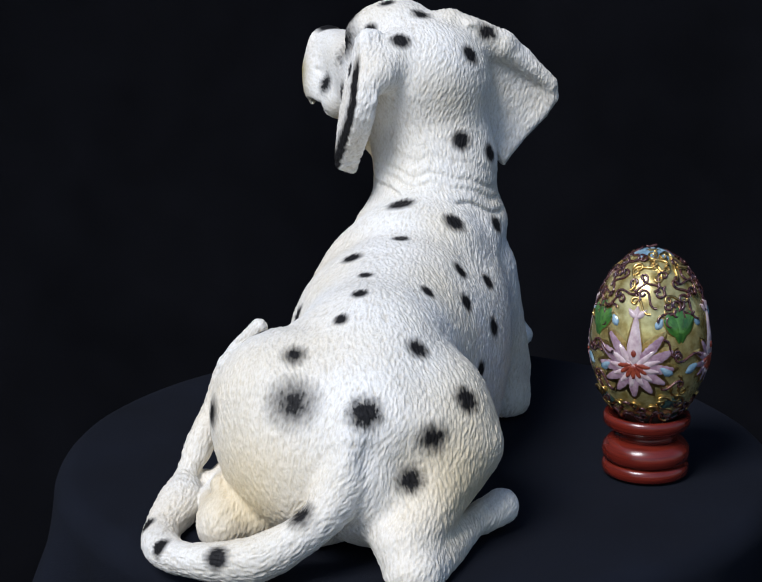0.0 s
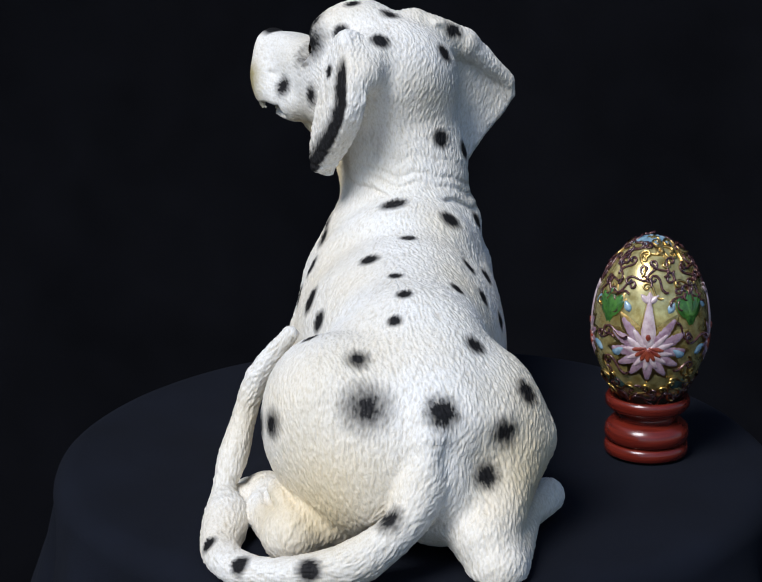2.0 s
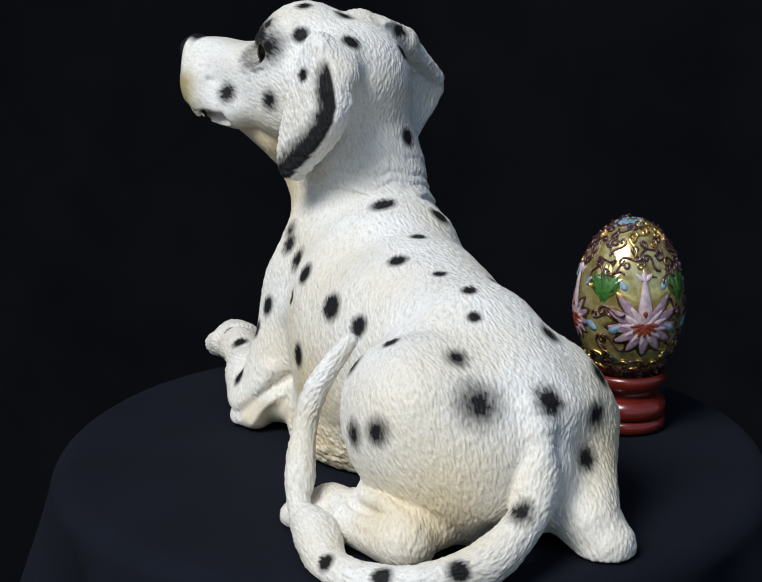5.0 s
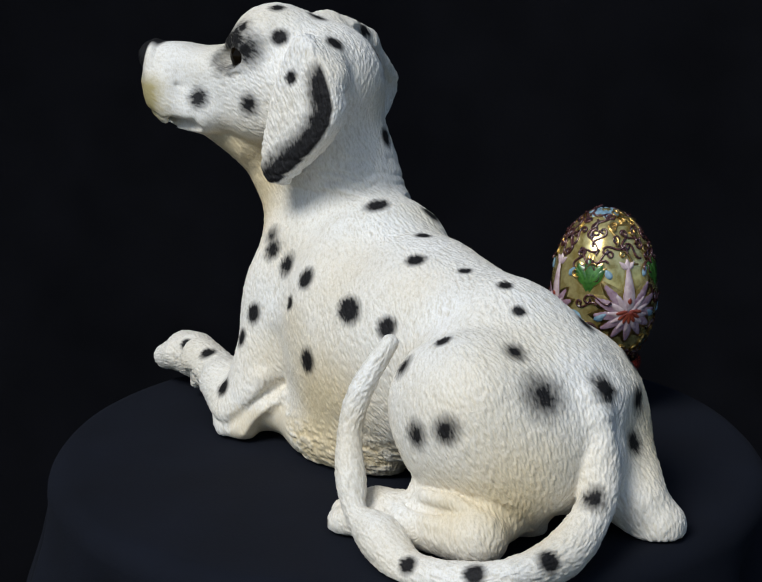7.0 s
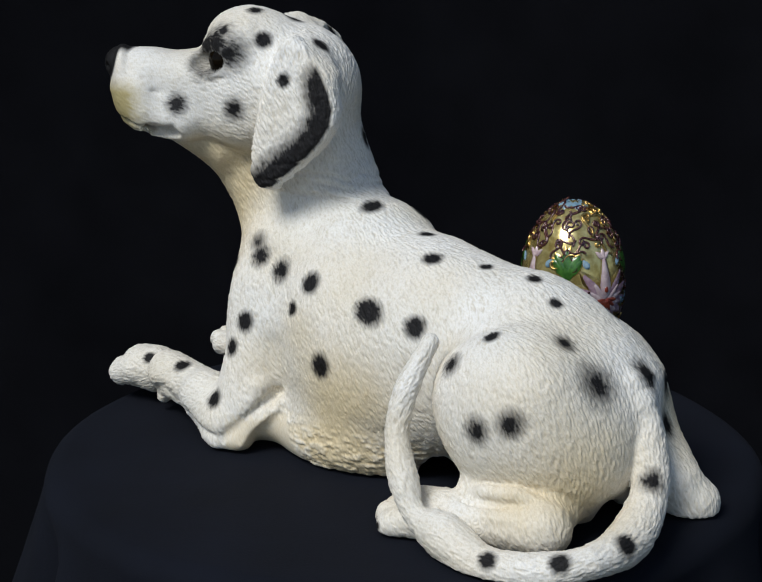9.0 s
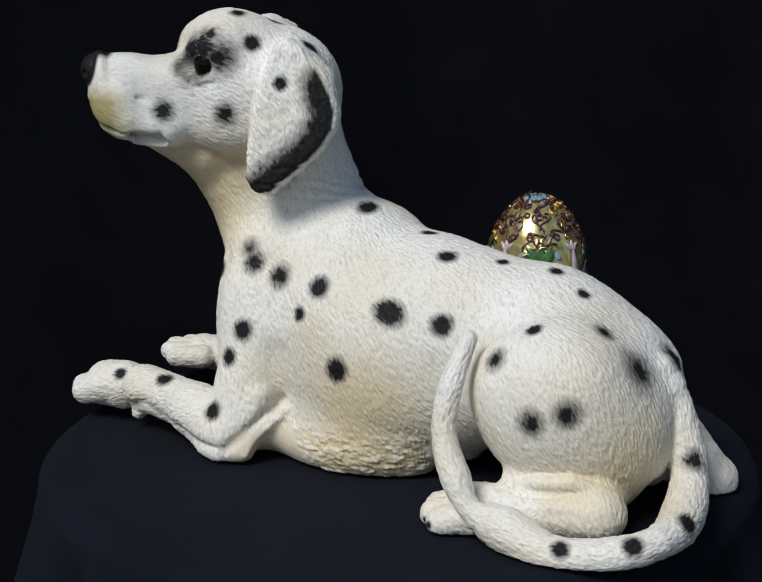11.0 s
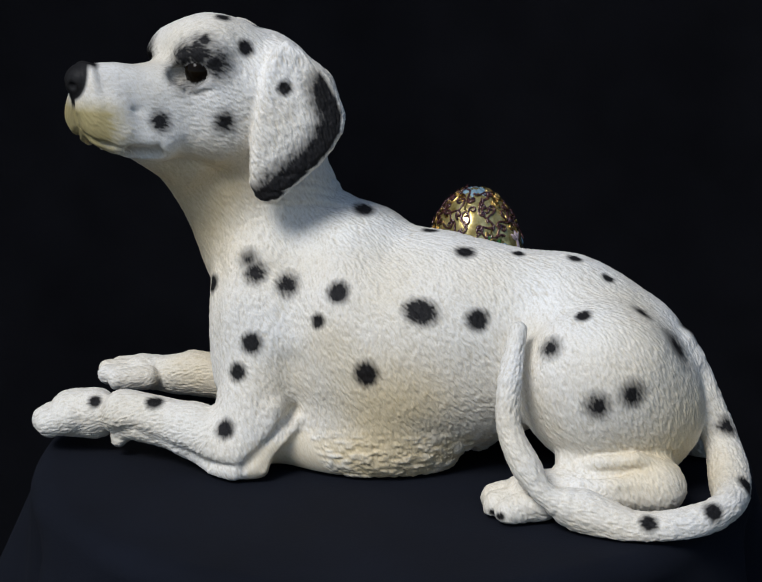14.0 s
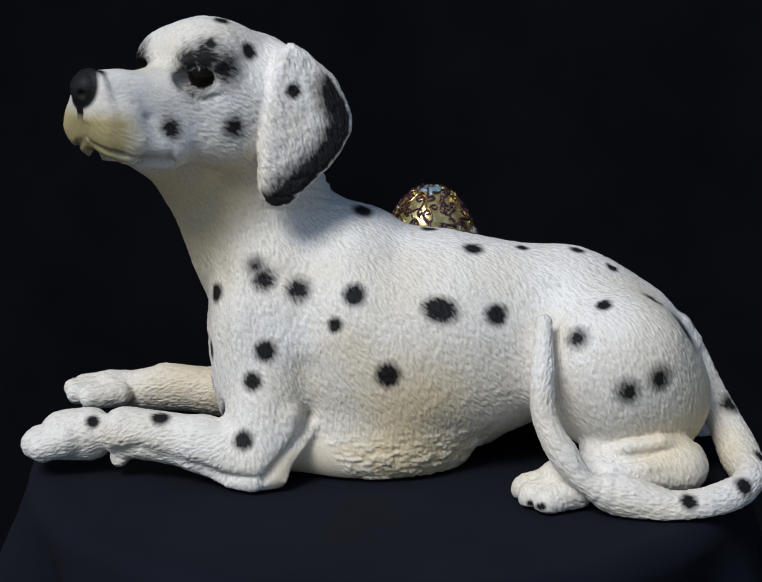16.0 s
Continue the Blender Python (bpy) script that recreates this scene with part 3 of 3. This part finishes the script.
def dog_mesh():
    step = 1.8
    lo, hi = np.array([-186.0, -106.0, -4.0]), np.array([180.0, 92.0, 224.0])
    axes = [np.arange(lo[m], hi[m] + step, step) for m in range(3)]
    grid = np.stack(np.meshgrid(*axes, indexing="ij"), -1)
    rough = [np.arange(lo[m], hi[m] + 9, 8.0) for m in range(3)]
    R = dog_field(np.stack(np.meshgrid(*rough, indexing="ij"), -1).reshape(-1, 3)).reshape([len(r) for r in rough])
    half = [axis[::2] for axis in axes]
    near = [np.clip(np.round((half[m] - lo[m]) / 8.0).astype(int), 0, len(rough[m]) - 1) for m in range(3)]
    D = R[np.ix_(*near)].copy()
    band = np.abs(D) < 10.5
    D[band] = dog_field(grid[::2, ::2, ::2][band])
    D = D[np.ix_(*[np.minimum((np.arange(len(axis)) + 1) // 2, len(axis[::2]) - 1) for axis in axes])]
    band = np.abs(D) < 4.6
    D[band] = dog_field(grid[band])
    V, F = surface_net(D, lo, step)
    V, F = halve(V, F)
    g, d = slope_of(dog_field, V, 0.5)
    V = V - np.clip(d / ((g * g).sum(1) + 1e-4), -1.5, 1.5)[:, None] * g
    N = g / (np.linalg.norm(g, axis=1, keepdims=True) + 1e-9)
    lie = coat_lie(V, N)
    V, N, lie, F = halve(V, F)[0], halve(N, F)[0], halve(lie, F)[0], halve(V, F)[1]
    N /= np.linalg.norm(N, axis=1, keepdims=True) + 1e-9
    x, y, z = V.T
    head = V - HEAD_O
    a, b, u = head @ HEAD_A, head @ HEAD_B, head[:, 2]
    eye = np.zeros(len(V))
    for side in (1, -1):
        eye = np.maximum(eye, (np.linalg.norm(V - head_point(EYE_BALL[0], EYE_BALL[1] * side, EYE_BALL[2]), axis=1) < 6.85) * 1.0)
    nose = np.clip((11.0 - np.linalg.norm(V - head_point(85.0, 0, 13.0), axis=1)) / 1.5, 0, 1) * np.clip((a - 76.5) / 1.5, 0, 1)
    # modelled hair: short combed strokes cut into the skin, longer on ear and tail
    hair = 0
    for k in range(-2, 3):
        hair = hair + lattice_noise((V + lie * k * 0.45) / 0.64)
    hair = (hair - hair.mean()) / hair.std()
    locks = 0
    for k in range(-3, 4):
        locks = locks + lattice_noise((V + lie * k * 0.7) / 0.95 + 31)
    locks = (locks - locks.mean()) / locks.std()
    coarse = lattice_noise(V / 6.0 + 20) - 0.5
    on_ear = np.clip((1.6 - plate(V, EAR_L, 5.5, 1.2, (0, -1, 0))) / 0.8, 0, 1)
    flank = (V[:, 1] < 0) & (np.abs(y) < 60)
    slab = np.clip((24 + 0.10 * (x + 40) - z) / 3 + 0.4 * locks, 0, 1) * np.clip((x + 62) / 4, 0, 1) * np.clip((-24 - x) / 6 + (14 - z) / 10, 0, 1) * flank
    belly = np.clip((30 - z) / 10, 0, 1) * np.clip((x + 46) / 8, 0, 1) * np.clip((62 - x) / 10, 0, 1) * flank * (1 - slab)
    smooth_skin = np.maximum(np.maximum(eye, nose), 0.9 * slab)
    muzzle_calm = 1 - 0.65 * np.clip((a - 25) / 30, 0, 1) * (z > 140)
    flakes = lattice_noise(V / np.array([4.5, 4.5, 1.7]) + 5) + 0.5 * lattice_noise(V / np.array([2.2, 2.2, 1.1]) + 8) - 0.75
    lift = hair * 0.132 * muzzle_calm + locks * (0.025 + 0.14 * on_ear) * muzzle_calm + coarse * 0.3
    V = V + N * (lift * (1 - smooth_skin) + belly * np.clip(flakes * 1.3, -0.45, 0.6))[:, None]
    V[:, 2] = np.maximum(V[:, 2], 4.1)
    # paint
    ragged = hair * 0.07 + locks * 0.02 + (lattice_noise(V / 2.2 + 3) - 0.5) * 0.12
    dark = np.zeros(len(V))
    centres = np.array([c for c, *_ in SPOTS])
    for _ in range(2):
        g, d = slope_of(dog_field, centres, 0.5)
        centres = centres - np.clip(d / ((g * g).sum(1) + 1e-4), -4, 4)[:, None] * g
    for c, (_, size, soft, stretch) in zip(centres, SPOTS):
        soft = 0.15 + 1.25 * soft
        q = V - c
        if stretch is not None:
            w, factor = np.array(stretch[:3], float), stretch[3]
            w = w / np.linalg.norm(w)
            q = q - (q @ w)[:, None] * w * (1 - 1 / factor)
        r = np.linalg.norm(q, axis=1) / size
        dark = np.maximum(dark, np.clip((1.0 + soft * 0.5 - r + ragged * (0.9 if soft < 0.75 else 1.5)) / soft, 0, 1))
    # dark hem along the back of the near ear
    hem = np.full(len(V), 1e9)
    for p, q in zip(EAR_L[5:9], EAR_L[6:10]):
        hem = np.minimum(hem, limb(V, p, q, 0, 0))
    dark = np.maximum(dark, np.clip((17.5 - hem + ragged * 8) / 7, 0, 1) * on_ear * np.clip((-N[:, 1] - 0.35) / 0.3, 0, 1))
    philtrum = (np.abs(b) < 3.0) * np.clip((a - 82) / 3, 0, 1) * np.clip((u + 1) / 4, 0, 1) * (u < 14) * (z > 140)
    dark = np.maximum(dark, np.maximum(eye, np.maximum(nose, philtrum)))
    ochre = 0.92 * np.clip((a - 70) / 12 + ragged, 0, 1) * np.clip((8 - u) / 8, 0, 1) * np.clip((u + 24) / 6, 0, 1) * (z > 140) * (1 - nose)
    cream = 0.5 * (lattice_noise(V / 24 + 40) - 0.27)
    for c, size in (((130, -40, 33), 32), ((10, -52, 34), 40), ((-96, -20, 118), 34), ((-96, -26, 140), 20), ((-80, 30, 30), 40), ((120, 40, 40), 28)):
        cream = cream + 0.75 * np.exp(-(np.linalg.norm(V - np.array(c), axis=1) / size) ** 2)
    cream = np.clip(cream + hair * 0.05 + 0.35 * slab + belly * np.clip(0.25 - flakes, 0, 0.4), 0, 0.85)
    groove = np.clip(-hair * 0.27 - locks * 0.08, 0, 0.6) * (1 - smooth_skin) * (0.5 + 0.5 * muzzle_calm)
    me = dense_mesh("dalmatian_figurine", (V - np.array([0, 0, 4.0])) / 1000, F, RESIN)
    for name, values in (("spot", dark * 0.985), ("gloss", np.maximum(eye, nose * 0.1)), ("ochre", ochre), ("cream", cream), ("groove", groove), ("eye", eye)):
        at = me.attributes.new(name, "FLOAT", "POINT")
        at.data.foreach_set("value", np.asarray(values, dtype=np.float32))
    return me


paint_spots()
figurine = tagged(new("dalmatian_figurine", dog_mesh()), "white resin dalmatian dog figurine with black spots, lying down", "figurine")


# ---- egg on its stand ----
EGG_X, EGG_Y = 0.0195, 0.1205
EGG_MID, EGG_UP, EGG_DOWN, EGG_R = 0.0640, 0.0436, 0.0400, 0.0274

egg_stand = tagged(new("egg_stand"), "turned stand of glossy red lacquered wood on the dark cloth", "egg stand")
egg_stand.matrix_world = pose(EGG_X, EGG_Y, 0)
part("foot", mesh_of("foot", *lathe([(0, 0), (0.019012, 0), (0.02009, 0.00104), (0.020384, 0.00348), (0.019894, 0.00539), (0.018228, 0.00661), (0, 0.00661)]), LACQUER), egg_stand)
part("bulge", mesh_of("bulge", *lathe([(0, 0.00661), (0.018032, 0.0067), (0.019894, 0.00783), (0.020482, 0.01061), (0.019894, 0.01375), (0.01764, 0.01636), (0.0147, 0.01757), (0, 0.01757)]), LACQUER), egg_stand)
part("stem", mesh_of("stem", *lathe([(0, 0.0174), (0.014504, 0.01766), (0.013524, 0.01914), (0.01372, 0.02123), (0.01519, 0.02227), (0, 0.02227)]), LACQUER), egg_stand)
part("cup", mesh_of("cup", *lathe([(0, 0.02218), (0.015484, 0.02227), (0.018816, 0.02314), (0.020188, 0.02488), (0.020384, 0.02767), (0.0196, 0.02941), (0.018228, 0.02975), (0.017248, 0.02871), (0.01176, 0.02523), (0, 0.02436)]), LACQUER), egg_stand)


def egg_at(lon, w, out=0.0):
    """A place on the shell: longitude in degrees, w from -90 (foot) to 90 (tip); and the axes there."""
    w, lon = radians(w), radians(lon)
    up = EGG_UP if w > 0 else EGG_DOWN
    r, z = EGG_R * math.cos(w) ** (1.0 if w < 0 else 1.06), EGG_MID + up * math.sin(w)
    n = Vector((math.cos(w) / EGG_R * math.cos(lon), math.cos(w) / EGG_R * math.sin(lon), math.sin(w) / up)).normalized()
    east = Vector((-math.sin(lon), math.cos(lon), 0))
    north = n.cross(east)
    p = Vector((r * math.cos(lon), r * math.sin(lon), z)) + n * out
    return p, n, east, north


egg = tagged(new("cloisonne_egg"), "gilded enamel egg with pink lotus flowers and scrolls", "decorative egg")
egg.matrix_world = pose(EGG_X, EGG_Y, 0)
profile = [(EGG_R * max(0.0, math.cos(radians(w))) ** (1.0 if w < 0 else 1.06), EGG_MID + (EGG_UP if w > 0 else EGG_DOWN) * math.sin(radians(w))) for w in np.linspace(-90, 90, 61)]
shell = part("shell", mesh_of("shell", *lathe(profile, 96), GOLD_ENAMEL), egg)


def patch(name, lon, w, length, width, turn, mat, proud=0.0007, tip=0.7, label=""):
    """A leaf or petal of enamel, domed, that follows the shell; turn in degrees from straight up."""
    rows, cols = 8, 4
    verts, faces = [], []
    c, s = math.cos(radians(turn)), math.sin(radians(turn))
    for i in range(rows + 1):
        t = i / rows
        half = width / 2 * math.sin(math.pi * t ** tip) ** 0.8 if 0 < t < 1 else 0.0002
        for k in range(cols + 1):
            e = (2 * k / cols - 1)
            along, across = (t - 0.0) * length, e * half
            x, y = across * c + along * s, along * c - across * s
            ww = w + math.degrees(y / (EGG_UP if w > 0 else EGG_DOWN)) * 0.98
            ww = max(-86, min(86, ww))
            r = max(0.006, EGG_R * math.cos(radians(ww)))
            p, n, _, _ = egg_at(lon + math.degrees(x / r), ww, proud * (1 - 0.75 * e * e) if 0 < t < 1 else 0.0)
            verts.append(p)
    for i in range(rows):
        faces += [(i * (cols + 1) + k, i * (cols + 1) + k + 1, (i + 1) * (cols + 1) + k + 1, (i + 1) * (cols + 1) + k) for k in range(cols)]
    return part(name, mesh_of(name, verts, faces, mat), shell, label)


def tube(points, r, mat, name, sides=5):
    verts, faces = [], []
    for i, p in enumerate(points):
        t = (points[min(i + 1, len(points) - 1)] - points[max(i - 1, 0)]).normalized()
        a = t.cross(Vector((0, 0, 1)))
        b = Vector((0, 0, 1))
        for k in range(sides):
            w = 2 * math.pi * k / sides
            verts.append(p + a * r * math.cos(w) + b * r * math.sin(w))
    for i in range(len(points) - 1):
        faces += [(i * sides + k, i * sides + (k + 1) % sides, (i + 1) * sides + (k + 1) % sides, (i + 1) * sides + k) for k in range(sides)]
    return mesh_of(name, verts, faces, mat)


def curl_line(size, hand=1):
    """A scroll that unwinds from its eye and bends back into a short stem."""
    pts, way, p = [], 0.0, Vector((0, 0, 0))
    for i in range(38):
        pts.append(p.copy())
        way += hand * 0.16 * (3.3 - 5.0 * i / 37)
        p += Vector((math.cos(way), math.sin(way), 0)) * size * 0.16
    mid = sum(pts, Vector()) / len(pts)
    return [q - mid for q in pts]


CURLS = [tube(curl_line(s, h), 0.00062, m, "wire_scroll") for s in (0.0030, 0.0038) for h in (1, -1) for m in (WIRE, DARK_WIRE, DARK_WIRE)]
rng = random.Random(5)


def set_curl(lon, w, spin, pick):
    p, n, east, north = egg_at(lon, w, 0.00015)
    m = Matrix((east, north, n)).transposed().to_4x4()
    return part("wire_scroll", CURLS[pick], shell, at=Matrix.Translation(p) @ m @ pose(0, 0, 0, rz=spin))


LOTUS = [-17 + 90 * k for k in range(4)]
for k, lon in enumerate(LOTUS):
    bloom = 0.72 if k % 2 else 1.0
    for turn, length, width in ((-118, 0.0175, 0.0084), (118, 0.0175, 0.0084), (-90, 0.0200, 0.0088), (90, 0.0200, 0.0088), (-64, 0.0215, 0.0090), (64, 0.0215, 0.0090),
                                (-40, 0.0215, 0.0082), (40, 0.0215, 0.0082), (-148, 0.0165, 0.0080), (148, 0.0165, 0.0080), (180, 0.0170, 0.0080)):
        length, width = length * bloom, width * bloom
        patch("petal_rim", lon, -8, length * 1.05, width * 1.12, turn, WIRE, 0.00055, 0.8, "gilded wire rim")
        patch("petal", lon, -8, length, width * 0.88, turn, PINK_ENAMEL, 0.0007, 0.8)
        patch("inner_petal", lon, -8, length * 0.62, width * 0.5, turn + 6, PALE_ENAMEL, 0.0010, 0.9, "pale pink inner petal")
    for turn in (-100, -128, -155, 180, 155, 128, 100):
        patch("heart_petal", lon, -5, 0.0080, 0.0038, turn, RED_ENAMEL, 0.0013, 1.0, "short dark red enamel petal")
    patch("pistil_rim", lon, -8, 0.0285, 0.0092, 0, WIRE, 0.0007, 0.36, "gilded wire rim")
    patch("pistil", lon, -7, 0.0265, 0.0078, 0, PALE_ENAMEL, 0.0011, 0.36, "pale pink drop-shaped pistil")
    patch("seed", lon, -0.5, 0.0036, 0.0034, 0, RED_ENAMEL, 0.0016, 1.0, "small dark red seed")
    for turn in (-42, 0, 42):
        patch("pistil_tip", lon, 23, 0.0062, 0.0030, turn, PALE_ENAMEL, 0.0010, 0.8, "pale pink tip of the pistil")
    for side in (-1, 1):
        for w, turn, length in ((8, 6, 0.0190), (14, -28, 0.0120), (12, 44, 0.0130)):
            patch("leaf_rim", lon + side * 43, w, length * 1.06, 0.0074, turn * side, WIRE, 0.0005, 0.8, "gilded wire rim")
            patch("leaf", lon + side * 43, w, length, 0.0062, turn * side, GREEN_ENAMEL, 0.0009, 0.8, "leaf-green enamel leaf")
        patch("blue_leaf", lon + side * 20, 17, 0.0060, 0.0036, 30 * side, BLUE_ENAMEL, 0.0009, 0.8, "small pale blue enamel leaf")
        patch("blue_leaf", lon + side * 38, -12, 0.0080, 0.0046, -60 * side, BLUE_ENAMEL, 0.0009, 0.8, "small pale blue enamel leaf")
    for side in (-1, 1):
        patch("base_leaf", lon + side * 30, -42, 0.0100, 0.0060, 40 * side, DARK_ENAMEL, 0.0007, 0.8, "dark teal enamel leaf")
band = [(EGG_R * math.cos(radians(w)) + 0.0003, EGG_MID + EGG_DOWN * math.sin(radians(w))) for w in np.linspace(-80, -50, 11)]
part("base_band", mesh_of("base_band", *lathe(band, 96), DARK_ENAMEL), shell, "dark teal enamel band")
for k in range(8):
    patch("crown_petal", 45 * k, 84, 0.0125, 0.0058, 180, BLUE_ENAMEL, 0.0006, 0.8, "pale blue enamel petal")
for w, count, shift in ((66, 7, 0), (55, 9, 10), (44, 11, 4), (33, 12, 14), (-44, 12, 4), (-53, 11, 12)):
    for k in range(count):
        lon = shift + 360 * k / count + rng.uniform(-5, 5)
        set_curl(lon, w + rng.uniform(-2, 2), rng.choice((60, 120, 240, 300)) + rng.uniform(-25, 25), rng.randrange(12))
        set_curl(lon + 8, w + 4 + rng.uniform(-2, 2), rng.uniform(0, 360), rng.randrange(6))
for lon in LOTUS:
    for w in (-30, -20, 2, 22, 27):
        for side in (-6, 6):
            set_curl(lon + 45 + side + rng.uniform(-3, 3), w + rng.uniform(-3, 3), rng.uniform(0, 360), rng.randrange(12))


def motions():
    """The table turns slowly and carries all that stands on it."""
    turns = [(0, -96.47), (0.5, -93.49), (1, -90.13), (1.5, -86.80), (2, -83.74), (2.5, -80.41), (3, -77.27), (3.5, -74.52), (4, -71.04), (6.5, -55.91), (7, -52.67), (7.5, -49.62), (8, -47.14), (8.5, -44.04), (9, -40.88), (11.5, -26.18), (12, -23.17), (12.5, -20.81), (13, -17.87), (13.5, -14.39), (14, -11.62), (14.5, -8.63), (15, -5.24), (15.5, -2.68), (16, 0.00)]
    for thing, x, y in ((figurine, 0, 0), (tablecloth, 0, 0), (turntable, 0, 0), (egg_stand, EGG_X, EGG_Y), (egg, EGG_X, EGG_Y)):
        walk(thing, [(t, pose(0, 0, 0, rz=w) @ pose(x, y, 0)) for t, w in turns])


motions()
